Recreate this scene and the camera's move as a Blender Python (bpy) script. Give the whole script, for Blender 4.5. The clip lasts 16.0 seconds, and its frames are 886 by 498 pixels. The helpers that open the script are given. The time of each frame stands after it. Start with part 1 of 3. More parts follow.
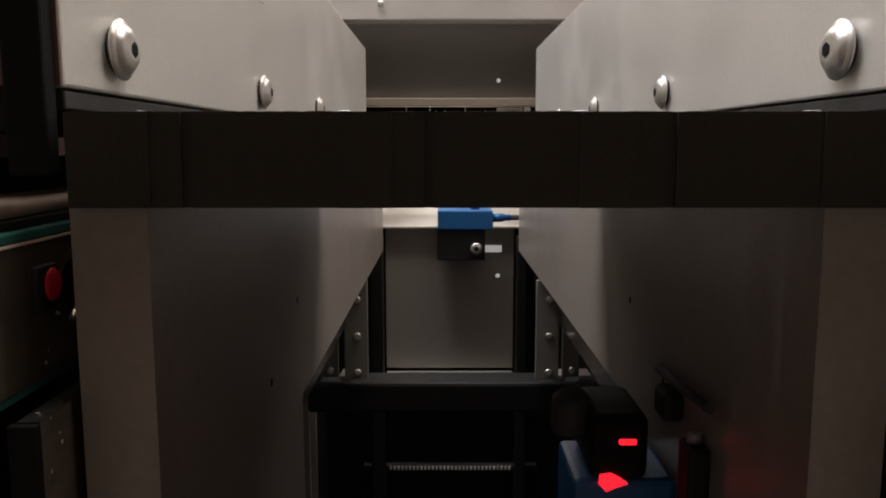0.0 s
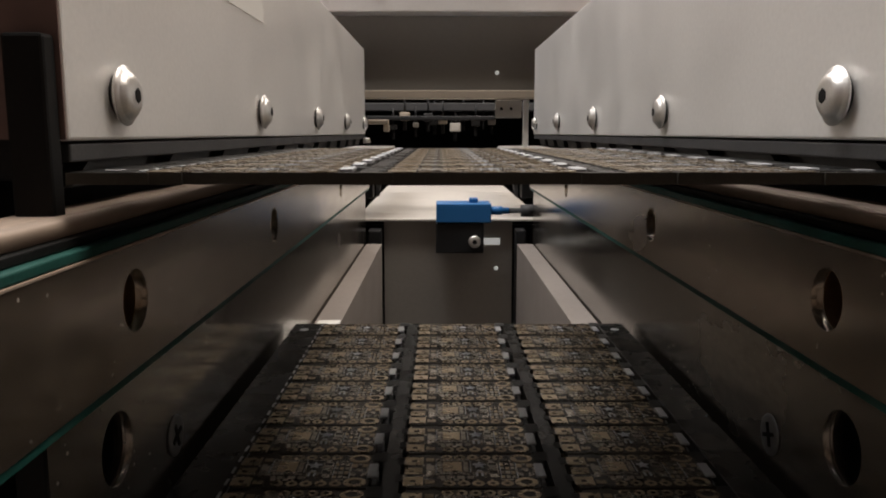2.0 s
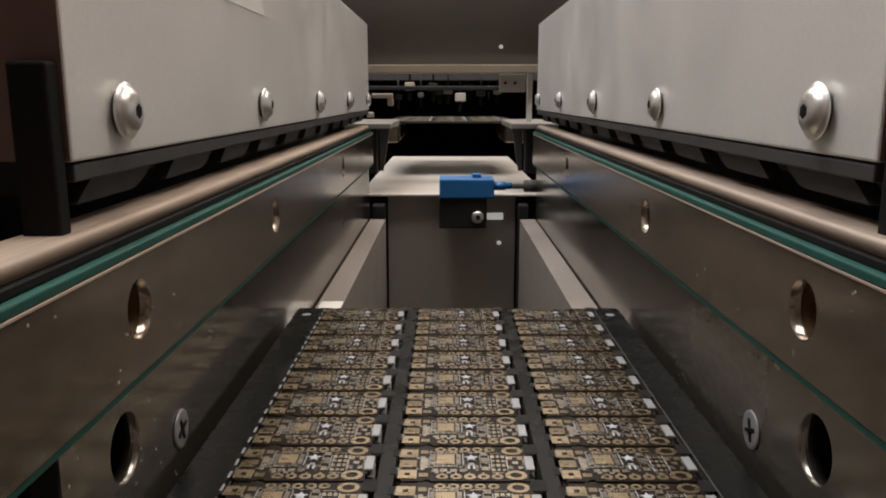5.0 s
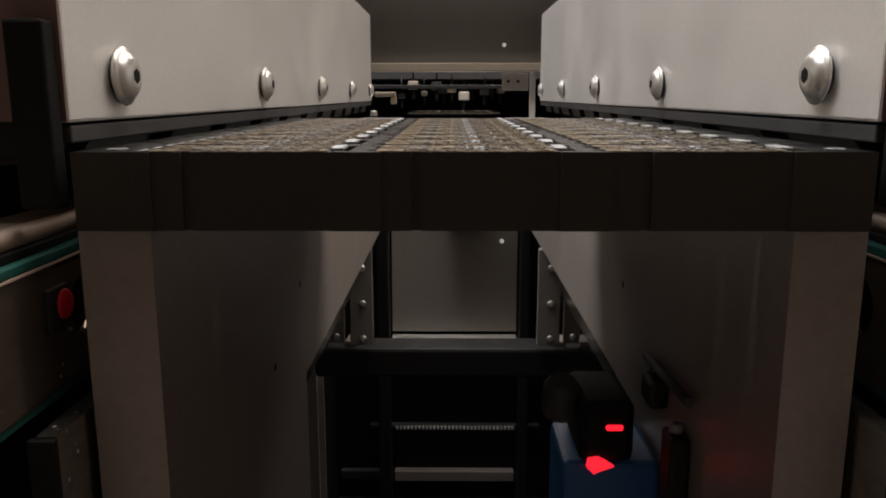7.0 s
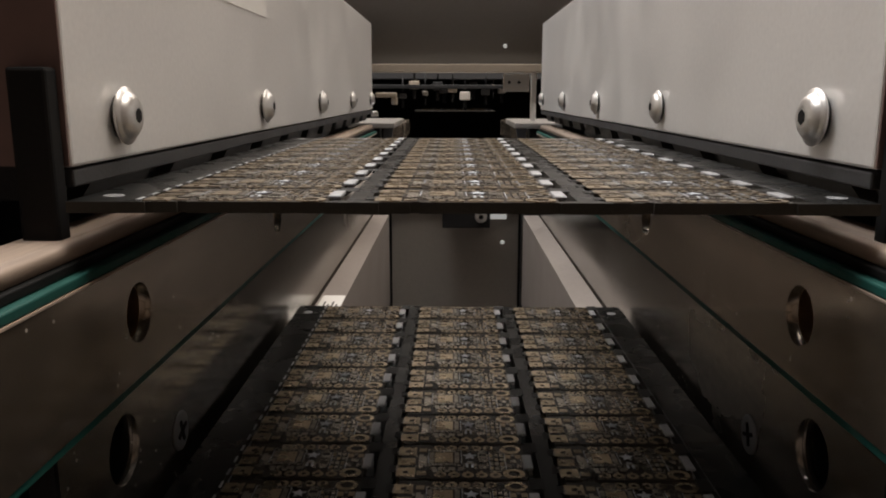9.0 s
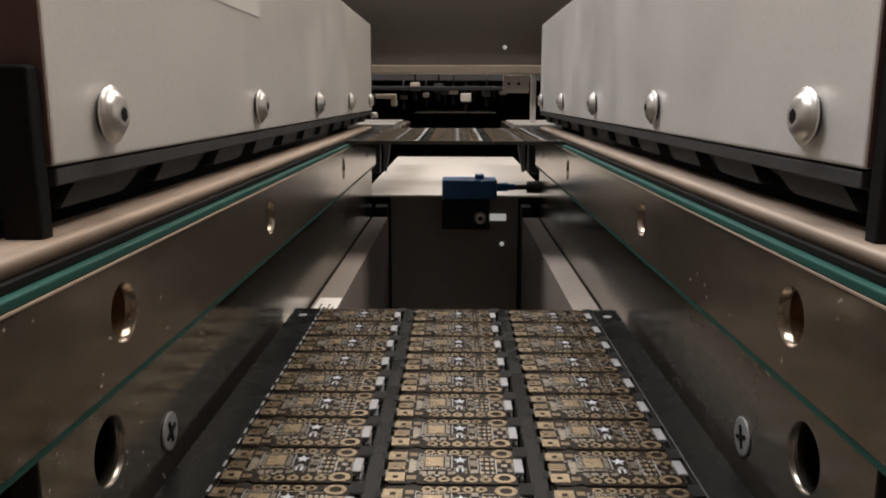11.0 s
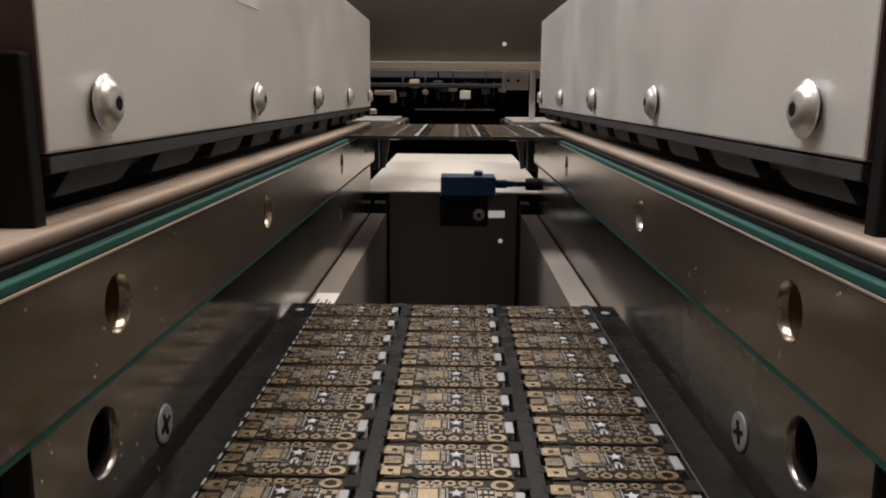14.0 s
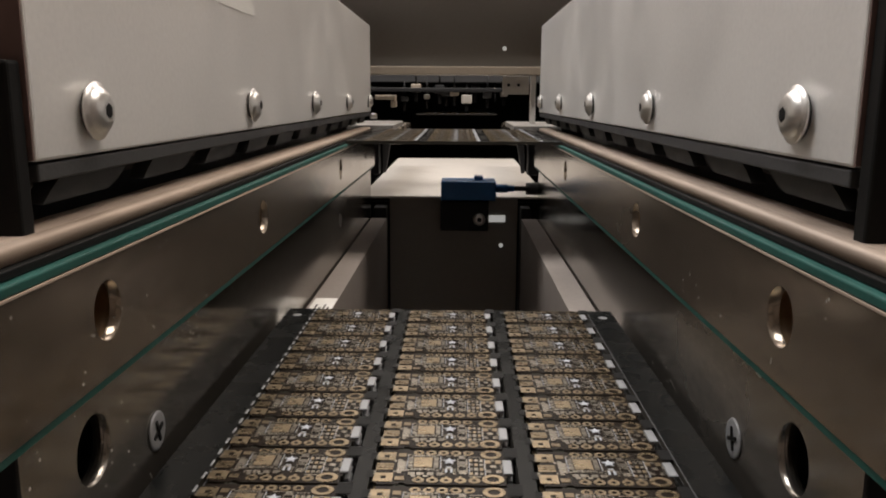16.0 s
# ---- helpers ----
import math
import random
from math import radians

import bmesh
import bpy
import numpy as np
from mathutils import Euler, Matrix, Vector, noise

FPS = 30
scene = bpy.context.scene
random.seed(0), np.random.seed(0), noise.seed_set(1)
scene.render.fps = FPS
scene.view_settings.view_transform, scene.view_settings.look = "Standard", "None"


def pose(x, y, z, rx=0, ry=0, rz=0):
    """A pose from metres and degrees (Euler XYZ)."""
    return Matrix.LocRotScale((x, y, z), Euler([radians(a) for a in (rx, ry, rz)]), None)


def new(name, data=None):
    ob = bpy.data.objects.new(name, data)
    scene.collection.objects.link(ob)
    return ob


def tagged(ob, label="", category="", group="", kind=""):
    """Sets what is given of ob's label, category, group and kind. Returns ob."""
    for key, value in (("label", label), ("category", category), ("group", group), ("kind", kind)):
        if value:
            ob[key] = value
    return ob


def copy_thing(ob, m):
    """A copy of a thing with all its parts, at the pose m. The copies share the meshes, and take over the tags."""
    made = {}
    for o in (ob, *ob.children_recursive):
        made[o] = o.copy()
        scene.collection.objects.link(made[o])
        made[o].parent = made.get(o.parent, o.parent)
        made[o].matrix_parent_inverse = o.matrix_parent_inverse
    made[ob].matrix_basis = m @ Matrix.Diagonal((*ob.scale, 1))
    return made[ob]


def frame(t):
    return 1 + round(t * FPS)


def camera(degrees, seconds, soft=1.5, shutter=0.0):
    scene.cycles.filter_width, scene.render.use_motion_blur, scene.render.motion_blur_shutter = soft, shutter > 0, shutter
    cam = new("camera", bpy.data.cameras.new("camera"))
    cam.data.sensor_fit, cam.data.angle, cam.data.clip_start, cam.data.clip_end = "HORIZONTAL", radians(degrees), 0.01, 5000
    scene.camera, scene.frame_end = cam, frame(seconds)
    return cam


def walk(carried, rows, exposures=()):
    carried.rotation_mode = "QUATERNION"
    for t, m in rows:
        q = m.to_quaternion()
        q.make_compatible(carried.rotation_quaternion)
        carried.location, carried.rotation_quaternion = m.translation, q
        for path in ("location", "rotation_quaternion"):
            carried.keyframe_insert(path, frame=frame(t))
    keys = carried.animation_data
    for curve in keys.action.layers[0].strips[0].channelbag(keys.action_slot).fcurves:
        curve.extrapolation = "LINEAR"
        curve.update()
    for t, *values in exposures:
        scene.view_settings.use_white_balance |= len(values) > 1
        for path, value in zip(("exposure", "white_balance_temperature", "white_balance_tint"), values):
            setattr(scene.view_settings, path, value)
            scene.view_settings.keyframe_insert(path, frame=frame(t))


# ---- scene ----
# axes: x across the conveyor, y along the transport way, z up; true size in metres
cam = camera(59.19, 16.0, soft=1.9, shutter=0.7)
PATH = [
    (0.0, pose(-0.0061, -0.0013, 0.2873, 90 - 7.59, 0, -0.07) @ pose(0, 0, 0, 0, 0, -0.01)),
    (0.5, pose(-0.0062, -0.0013, 0.2873, 90 - 7.59, 0, -0.06) @ pose(0, 0, 0, 0, 0, -0.01)),
    (1.0, pose(-0.0064, -0.0011, 0.2882, 90 - 7.81, 0, -0.10) @ pose(0, 0, 0, 0, 0, 0.25)),
    (1.5, pose(-0.0066, -0.0011, 0.2885, 90 - 7.96, 0, -0.13) @ pose(0, 0, 0, 0, 0, 0.07)),
    (2.0, pose(-0.0065, -0.0017, 0.2911, 90 - 8.50, 0, -0.22) @ pose(0, 0, 0, 0, 0, 0.01)),
    (2.5, pose(-0.0065, -0.0026, 0.2931, 90 - 9.29, 0, -0.29) @ pose(0, 0, 0, 0, 0, -0.11)),
    (3.0, pose(-0.0064, -0.0031, 0.2956, 90 - 10.14, 0, -0.42) @ pose(0, 0, 0, 0, 0, -0.22)),
    (3.5, pose(-0.0064, -0.0042, 0.2978, 90 - 10.79, 0, -0.37) @ pose(0, 0, 0, 0, 0, -0.29)),
    (4.0, pose(-0.0055, -0.0050, 0.2994, 90 - 10.97, 0, -0.12) @ pose(0, 0, 0, 0, 0, -0.13)),
    (6.5, pose(-0.0030, -0.0054, 0.2993, 90 - 11.24, 0, 0.60) @ pose(0, 0, 0, 0, 0, -0.10)),
    (7.0, pose(-0.0029, -0.0057, 0.2988, 90 - 11.17, 0, 0.62) @ pose(0, 0, 0, 0, 0, -0.06)),
    (7.5, pose(-0.0030, -0.0055, 0.2990, 90 - 11.10, 0, 0.55) @ pose(0, 0, 0, 0, 0, 0.01)),
    (8.0, pose(-0.0033, -0.0054, 0.3000, 90 - 11.16, 0, 0.50) @ pose(0, 0, 0, 0, 0, 0.17)),
    (8.5, pose(-0.0029, -0.0053, 0.3006, 90 - 11.19, 0, 0.56) @ pose(0, 0, 0, 0, 0, 0.06)),
    (9.0, pose(-0.0026, -0.0054, 0.3006, 90 - 11.28, 0, 0.68) @ pose(0, 0, 0, 0, 0, 0.11)),
    (11.5, pose(0.0001, -0.0042, 0.2999, 90 - 11.12, 0, 0.90) @ pose(0, 0, 0, 0, 0, 0.12)),
    (12.0, pose(0.0001, -0.0042, 0.2998, 90 - 11.32, 0, 0.93) @ pose(0, 0, 0, 0, 0, 0.11)),
    (12.5, pose(-0.0001, -0.0041, 0.3001, 90 - 11.54, 0, 1.01) @ pose(0, 0, 0, 0, 0, 0.09)),
    (13.0, pose(0.0000, -0.0040, 0.2999, 90 - 11.46, 0, 0.98) @ pose(0, 0, 0, 0, 0, 0.14)),
    (13.5, pose(0.0004, -0.0038, 0.2997, 90 - 11.33, 0, 0.93) @ pose(0, 0, 0, 0, 0, 0.28)),
    (14.0, pose(0.0002, -0.0037, 0.2989, 90 - 11.27, 0, 0.79) @ pose(0, 0, 0, 0, 0, 0.46)),
    (14.5, pose(0.0006, -0.0036, 0.2992, 90 - 11.16, 0, 0.82) @ pose(0, 0, 0, 0, 0, 0.43)),
    (15.0, pose(0.0007, -0.0037, 0.2992, 90 - 11.16, 0, 1.04) @ pose(0, 0, 0, 0, 0, 0.36)),
    (15.5, pose(0.0011, -0.0033, 0.2991, 90 - 11.10, 0, 1.05) @ pose(0, 0, 0, 0, 0, 0.34)),
    (16.0, pose(0.0025, -0.0034, 0.2993, 90 - 10.98, 0, 1.07) @ pose(0, 0, 0, 0, 0, 0.30)),
]
walk(cam, PATH)

# ---- light ----
world = bpy.data.worlds.new("world")
scene.world = world
world.use_nodes = True
world.node_tree.nodes["Background"].inputs[0].default_value = (1.0, 0.93, 0.88, 1)
world.node_tree.nodes["Background"].inputs[1].default_value = 0.03


def hall_light(m, sx, sy, watts, colour):
    d = bpy.data.lights.new("hall_light", "AREA")
    d.shape, d.size, d.size_y, d.energy, d.color = "RECTANGLE", sx, sy, watts, colour
    ob = tagged(new("hall_light", d), "wide ceiling light of the hall above the machine", "ceiling light", kind="structure")
    ob.matrix_world = m
    return ob


hall_light(pose(-0.52, 0.38, 1.5), 1.0, 0.68, 21, (1.0, 0.96, 0.94))
hall_light(pose(0.52, 0.38, 1.5), 1.0, 0.68, 16, (1.0, 0.89, 0.79))
hall_light(pose(0.0, 2.45, 1.9), 2.2, 1.5, 36, (1.0, 0.91, 0.83))


# ---- materials ----
def material(name, colour, rough=0.5, metal=0.0, grain=0.1, scale=200.0, bump=0.1, stretch=(1, 1, 1), emit=0.0):
    m = bpy.data.materials.new(name)
    m.use_nodes = True
    nt = m.node_tree
    b = nt.nodes["Principled BSDF"]
    tc = nt.nodes.new("ShaderNodeTexCoord")
    mp = nt.nodes.new("ShaderNodeMapping")
    mp.inputs["Scale"].default_value = stretch
    nt.links.new(tc.outputs["Object"], mp.inputs["Vector"])
    fine = nt.nodes.new("ShaderNodeTexNoise")
    fine.inputs["Scale"].default_value, fine.inputs["Detail"].default_value = scale * 6, 4
    wide = nt.nodes.new("ShaderNodeTexNoise")
    wide.inputs["Scale"].default_value, wide.inputs["Detail"].default_value = scale * 0.3, 5
    for n in (fine, wide):
        nt.links.new(mp.outputs[0], n.inputs["Vector"])
    mul = nt.nodes.new("ShaderNodeMath")
    mul.operation = "ADD"
    nt.links.new(fine.outputs["Fac"], mul.inputs[0])
    nt.links.new(wide.outputs["Fac"], mul.inputs[1])
    rng = nt.nodes.new("ShaderNodeMapRange")
    rng.inputs["From Min"].default_value, rng.inputs["From Max"].default_value = 0.6, 1.4
    rng.inputs["To Min"].default_value, rng.inputs["To Max"].default_value = 1 - grain, 1 + grain
    nt.links.new(mul.outputs[0], rng.inputs["Value"])
    mix = nt.nodes.new("ShaderNodeVectorMath")
    mix.operation = "SCALE"
    mix.inputs[0].default_value = colour
    nt.links.new(rng.outputs[0], mix.inputs["Scale"])
    nt.links.new(mix.outputs[0], b.inputs["Base Color"])
    rr = nt.nodes.new("ShaderNodeMapRange")
    rr.inputs["From Min"].default_value, rr.inputs["From Max"].default_value = 0.3, 0.7
    rr.inputs["To Min"].default_value, rr.inputs["To Max"].default_value = max(0.02, rough - 0.08), min(1, rough + 0.08)
    nt.links.new(wide.outputs["Fac"], rr.inputs["Value"])
    nt.links.new(rr.outputs[0], b.inputs["Roughness"])
    b.inputs["Metallic"].default_value = metal
    if bump:
        bp = nt.nodes.new("ShaderNodeBump")
        bp.inputs["Strength"].default_value, bp.inputs["Distance"].default_value = bump, 0.0003
        nt.links.new(fine.outputs["Fac"], bp.inputs["Height"])
        nt.links.new(bp.outputs[0], b.inputs["Normal"])
    if emit:
        b.inputs["Emission Color"].default_value = (*colour, 1)
        b.inputs["Emission Strength"].default_value = emit
    return m


ALU = material("anodised_aluminium", (0.86, 0.848, 0.83), 0.42, 0.48, 0.05, 150, 0.05)
STEEL = material("polished_steel", (0.33, 0.28, 0.227), 0.20, 0.88, 0.28, 50, 0.05, (1, 0.4, 1))
GUIDE = material("mirror_steel", (0.29, 0.27, 0.243), 0.20, 0.9, 0.3, 90, 0.03, (1, 0.4, 1))
BRIGHT = material("bright_steel", (0.42, 0.335, 0.27), 0.6, 0.2, 0.3, 120, 0.06, (1, 0.05, 1))
ZINC = material("zinc_plating", (0.80, 0.79, 0.77), 0.36, 0.9, 0.08, 400, 0.08)
BRASS = material("brass_bushing", (0.42, 0.30, 0.19), 0.48, 1.0, 0.1, 300, 0.05)
DARKBRASS = material("dull_brass", (0.17, 0.11, 0.07), 0.5, 0.6, 0.2, 300, 0.05)
BLACK = material("black_plastic", (0.018, 0.018, 0.019), 0.5, 0, 0.25, 200, 0.1)
# near black for black parts, and for shade in recesses and the next machine
SOCKET = material("shade_black", (0.01, 0.01, 0.01), 0.6, 0, 0.2, 200, 0.1)
RUBBER = material("grey_rubber", (0.06, 0.06, 0.062), 0.55, 0, 0.2, 250, 0.12)
FINGER = material("dark_finger_plastic", (0.025, 0.025, 0.0245), 0.5, 0, 0.2, 250, 0.1)
PAINT = material("grey_paint", (0.25, 0.237, 0.22), 0.5, 0, 0.05, 60, 0.06)
DARKPAINT = material("brown_grey_paint", (0.42, 0.39, 0.35), 0.45, 0, 0.06, 60, 0.06)
ROSE = material("reddish_cover", (0.16, 0.10, 0.09), 0.6, 0, 0.1, 40, 0.05)
CREAM = material("cream_edge", (0.38, 0.32, 0.25), 0.5, 0, 0.06, 80, 0.06)
LIFTPAINT = material("lift_plate_finish", (0.335, 0.298, 0.272), 0.36, 0.1, 0.12, 90, 0.08)
BELT = material("green_belt", (0.006, 0.075, 0.062), 0.6, 0, 0.25, 500, 0.2)
BLUE = material("blue_plastic", (0.015, 0.13, 0.36), 0.4, 0, 0.05, 200, 0.03)
MASK = material("black_solder_mask", (0.0135, 0.0095, 0.007), 0.28, 0, 0.2, 300, 0.02)
EDGE = material("board_strip", (0.0085, 0.0092, 0.0092), 0.28, 0, 0.25, 300, 0.02)
GOLD = material("gold_plating", (0.29, 0.229, 0.148), 0.30, 0.85, 0.12, 900, 0.1)
SILK = material("white_print", (0.46, 0.49, 0.54), 0.6, 0, 0.1, 600, 0.05)
SOLDER = material("tinned_pads", (0.275, 0.25, 0.21), 0.28, 0.85, 0.12, 900, 0.1)
TIN = material("tin_connector", (0.33, 0.34, 0.355), 0.5, 0.5, 0.1, 500, 0.05)
WHITE = material("white_label", (0.82, 0.81, 0.78), 0.6, 0, 0.03, 200, 0.02)
WHITEPLATE = material("white_sheet", (0.64, 0.60, 0.55), 0.35, 0, 0.08, 25, 0.04)
INK = material("grey_ink", (0.12, 0.12, 0.12), 0.6, 0, 0.1, 200, 0.02)
REDLED = material("red_led", (1.0, 0.02, 0.04), 0.4, 0, 0, 100, 0, emit=1.0)
DIMLED = material("dim_red_led", (0.35, 0.004, 0.012), 0.4, 0, 0, 100, 0, emit=0.02)
HALL = material("hall_wall", (0.60, 0.54, 0.485), 0.8, 0, 0.1, 3, 0.0)
# darker tone for unseen south wall and floor, cuts bounce from the front
DUSK = material("low_bounce_brown", (0.36, 0.315, 0.285), 0.85, 0, 0.12, 3, 0.0)
# light passing through the pinholes and the slot, put in as emission
HOLE_GLOW = material("hole_glow", (0.85, 0.84, 0.80), 0.4, 0, 0, 100, 0, emit=0.35)
CUT = material("cut_laminate", (0.030, 0.026, 0.019), 0.7, 0, 0.35, 250, 0.15)
TAB = material("bare_laminate", (0.040, 0.040, 0.030), 0.6, 0, 0.3, 400, 0.2)


def dull(m, level):
    m.node_tree.nodes["Principled BSDF"].inputs["Specular IOR Level"].default_value = level


def uneven(m, low, high):
    """Each loose piece of a mesh takes a tone of its own."""
    nt = m.node_tree
    geo, span, mul = (nt.nodes.new("ShaderNode" + k) for k in ("NewGeometry", "MapRange", "VectorMath"))
    span.inputs["To Min"].default_value, span.inputs["To Max"].default_value = low, high
    mul.operation = "SCALE"
    base = nt.nodes["Principled BSDF"].inputs["Base Color"]
    nt.links.new(base.links[0].from_socket, mul.inputs[0])
    nt.links.new(geo.outputs["Random Per Island"], span.inputs["Value"])
    nt.links.new(span.outputs[0], mul.inputs["Scale"])
    nt.links.new(mul.outputs[0], base)


def dusty(m, scale, size):
    """Scattered pale specks of dust, with clean stretches between them."""
    nt = m.node_tree
    b = nt.nodes["Principled BSDF"]
    tc, cell, patch, dot, where, both, mix, dry = (nt.nodes.new("ShaderNode" + k) for k in ("TexCoord", "TexVoronoi", "TexNoise", "MapRange", "MapRange", "Math", "Mix", "Math"))
    cell.inputs["Scale"].default_value, patch.inputs["Scale"].default_value = scale, scale * 0.12
    for n in (cell, patch):
        nt.links.new(tc.outputs["Object"], n.inputs["Vector"])
    for n, lo, hi, a, z in ((dot, size * 0.6, size, 1, 0), (where, 0.5, 0.62, 0, 1)):
        for k, value in zip(("From Min", "From Max", "To Min", "To Max"), (lo, hi, a, z)):
            n.inputs[k].default_value = value
    nt.links.new(cell.outputs["Distance"], dot.inputs["Value"])
    nt.links.new(patch.outputs["Fac"], where.inputs["Value"])
    both.operation = "MULTIPLY"
    nt.links.new(dot.outputs[0], both.inputs[0])
    nt.links.new(where.outputs[0], both.inputs[1])
    mix.data_type = "RGBA"
    base = b.inputs["Base Color"]
    nt.links.new(both.outputs[0], mix.inputs[0])
    nt.links.new(base.links[0].from_socket, mix.inputs[6])
    mix.inputs[7].default_value = (0.55, 0.52, 0.47, 1)
    nt.links.new(mix.outputs[2], base)
    dry.operation = "MULTIPLY_ADD"
    dry.inputs[1].default_value, dry.inputs[2].default_value = -0.6, b.inputs["Metallic"].default_value
    nt.links.new(both.outputs[0], dry.inputs[0])
    nt.links.new(dry.outputs[0], b.inputs["Metallic"])


dusty(STEEL, 420, 0.16)
dusty(GUIDE, 420, 0.18)
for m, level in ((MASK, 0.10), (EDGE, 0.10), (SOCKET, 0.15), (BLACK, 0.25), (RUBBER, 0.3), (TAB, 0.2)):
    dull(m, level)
uneven(GOLD, 0.7, 1.2)
uneven(SOLDER, 0.55, 1.15)


# ---- building helpers ----
def slab(bm, x0, x1, y0, y1, z0, z1, bevel=0.0, seg=2):
    g = bmesh.ops.create_cube(bm, size=1, matrix=Matrix.Translation(((x0 + x1) / 2, (y0 + y1) / 2, (z0 + z1) / 2)) @ Matrix.Diagonal((abs(x1 - x0), abs(y1 - y0), abs(z1 - z0), 1)))
    if bevel:
        es = {e for v in g["verts"] for e in v.link_edges}
        bmesh.ops.bevel(bm, geom=list(es), offset=bevel, segments=seg, affect="EDGES", profile=0.5)
    return bm


def block(x0, x1, y0, y1, z0, z1, bevel=0.0, seg=2):
    return slab(bmesh.new(), x0, x1, y0, y1, z0, z1, bevel, seg)


def lathe(rings, seg=24, cap=True):
    """A turned body round z from (radius, height) rings, smooth."""
    bm = bmesh.new()
    rows = [[bm.verts.new((r * math.cos(k * 2 * math.pi / seg), r * math.sin(k * 2 * math.pi / seg), h)) for k in range(seg)] for r, h in rings]
    for a, b in zip(rows, rows[1:]):
        for k in range(seg):
            bm.faces.new((a[k], a[(k + 1) % seg], b[(k + 1) % seg], b[k])).smooth = True
    if cap:
        bm.faces.new(rows[-1])
        bm.faces.new(rows[0][::-1])
    return bm


def prism(bm, outline, h0, h1, axes=(0, 1, 2)):
    """Extrudes a flat outline of (a, b) from h0 to h1; axes says where a, b and the height lie."""
    def at(a, b, h):
        p = [0, 0, 0]
        p[axes[0]], p[axes[1]], p[axes[2]] = a, b, h
        return p
    lo = [bm.verts.new(at(a, b, h0)) for a, b in outline]
    hi = [bm.verts.new(at(a, b, h1)) for a, b in outline]
    n = len(outline)
    bm.faces.new(lo[::-1])
    bm.faces.new(hi)
    for k in range(n):
        bm.faces.new((lo[k], lo[(k + 1) % n], hi[(k + 1) % n], hi[k]))
    return bm


def holed_plate(x0, x1, y0, y1, z0, z1, holes, seg=32):
    """An upright plate across x with round holes (y, z, radius), which stand one behind the other along y."""
    bm = bmesh.new()
    holes = sorted(holes)
    cuts = [y0] + [(a[0] + b[0]) / 2 for a, b in zip(holes, holes[1:])] + [y1]
    for (hy, hz, hr), ya, yb in zip(holes, cuts, cuts[1:]):
        angles = sorted({k * 2 * math.pi / seg for k in range(seg)} | {math.atan2(z - hz, y - hy) % (2 * math.pi) for y in (ya, yb) for z in (z0, z1)})
        rim = {}
        for x in (x0, x1):
            inner, outer = [], []
            for a in angles:
                c, s = math.cos(a), math.sin(a)
                reach = min([((yb if c > 0 else ya) - hy) / c if abs(c) > 1e-9 else 1e9, ((z1 if s > 0 else z0) - hz) / s if abs(s) > 1e-9 else 1e9])
                inner.append(bm.verts.new((x, hy + hr * c, hz + hr * s)))
                outer.append(bm.verts.new((x, hy + reach * c, hz + reach * s)))
            rim[x] = (inner, outer)
            n = len(angles)
            for k in range(n):
                bm.faces.new((inner[k], inner[(k + 1) % n], outer[(k + 1) % n], outer[k]))
        n = len(angles)
        for k in range(n):
            a, b = rim[x0][0], rim[x1][0]
            bm.faces.new((a[k], b[k], b[(k + 1) % n], a[(k + 1) % n])).smooth = True
            a, b = rim[x0][1], rim[x1][1]
            bm.faces.new((a[k], a[(k + 1) % n], b[(k + 1) % n], b[k]))
    bmesh.ops.remove_doubles(bm, verts=bm.verts[:], dist=1e-6)
    bmesh.ops.recalc_face_normals(bm, faces=bm.faces[:])
    return bm


def part(name, bm, mat, parent=None, label="", m=None):
    me = bpy.data.meshes.new(name)
    bm.normal_update()
    bm.to_mesh(me)
    bm.free()
    me.materials.append(mat)
    ob = new(name, me)
    ob.parent = parent
    if m is not None:
        ob.matrix_local = m
    return tagged(ob, label)


def piece(name, like, parent, m):
    """One more piece on the mesh of another."""
    ob = new(name, like.data)
    ob.parent = parent
    ob.matrix_local = m
    return ob


def thing(name, label, category, group="", kind="", m=None):
    e = tagged(new(name), label, category, group, kind)
    if m is not None:
        e.matrix_local = m
    return e


def solid(name, bm, mat, label, category, group="", kind="", m=None):
    return tagged(part(name, bm, mat, None, "", m), label, category, group, kind)


# ---- hall and machine frame ----
solid("floor", block(-2.5, 2.5, -2.0, 3.5, -0.85, -0.80), DUSK, "unseen hall floor under the machine, darkened to cut bounce light", "floor", kind="structure")
solid("ceiling", block(-2.5, 2.5, -2.0, 3.5, 2.2, 2.25), HALL, "grey hall ceiling above the machine", "ceiling", kind="structure")
solid("wall_south", block(-2.5, 2.5, -2.05, -2.0, -0.8, 2.2), DUSK, "unseen hall wall, darkened to cut light from the front", "wall", kind="structure")
solid("wall_north", block(-2.5, 2.5, 3.5, 3.55, -0.8, 2.2), HALL, "plain grey hall wall", "wall", kind="structure")
solid("wall_west", block(-2.55, -2.5, -2.0, 3.5, -0.8, 2.2), HALL, "plain grey hall wall", "wall", kind="structure")
solid("wall_east", block(2.5, 2.55, -2.0, 3.5, -0.8, 2.2), HALL, "plain grey hall wall", "wall", kind="structure")
solid("machine_base", block(-0.5, 0.5, -0.1, 1.6, -0.80, -0.02), BLACK, "black machine base cabinet on the hall floor", "machine base", kind="structure")
for s in (-1, 1):
    solid("side_cover", block(s * 0.30, s * 0.303, -0.02, 1.6, -0.02, 0.36), ROSE, "reddish brown painted side cover of the machine", "side cover", kind="structure")
    solid("inner_cover", block(s * 0.092, s * 0.094, 0.09, 0.56, -0.02, 0.285), BLACK, "black sheet inside the machine beside the rails", "inner cover", kind="structure")

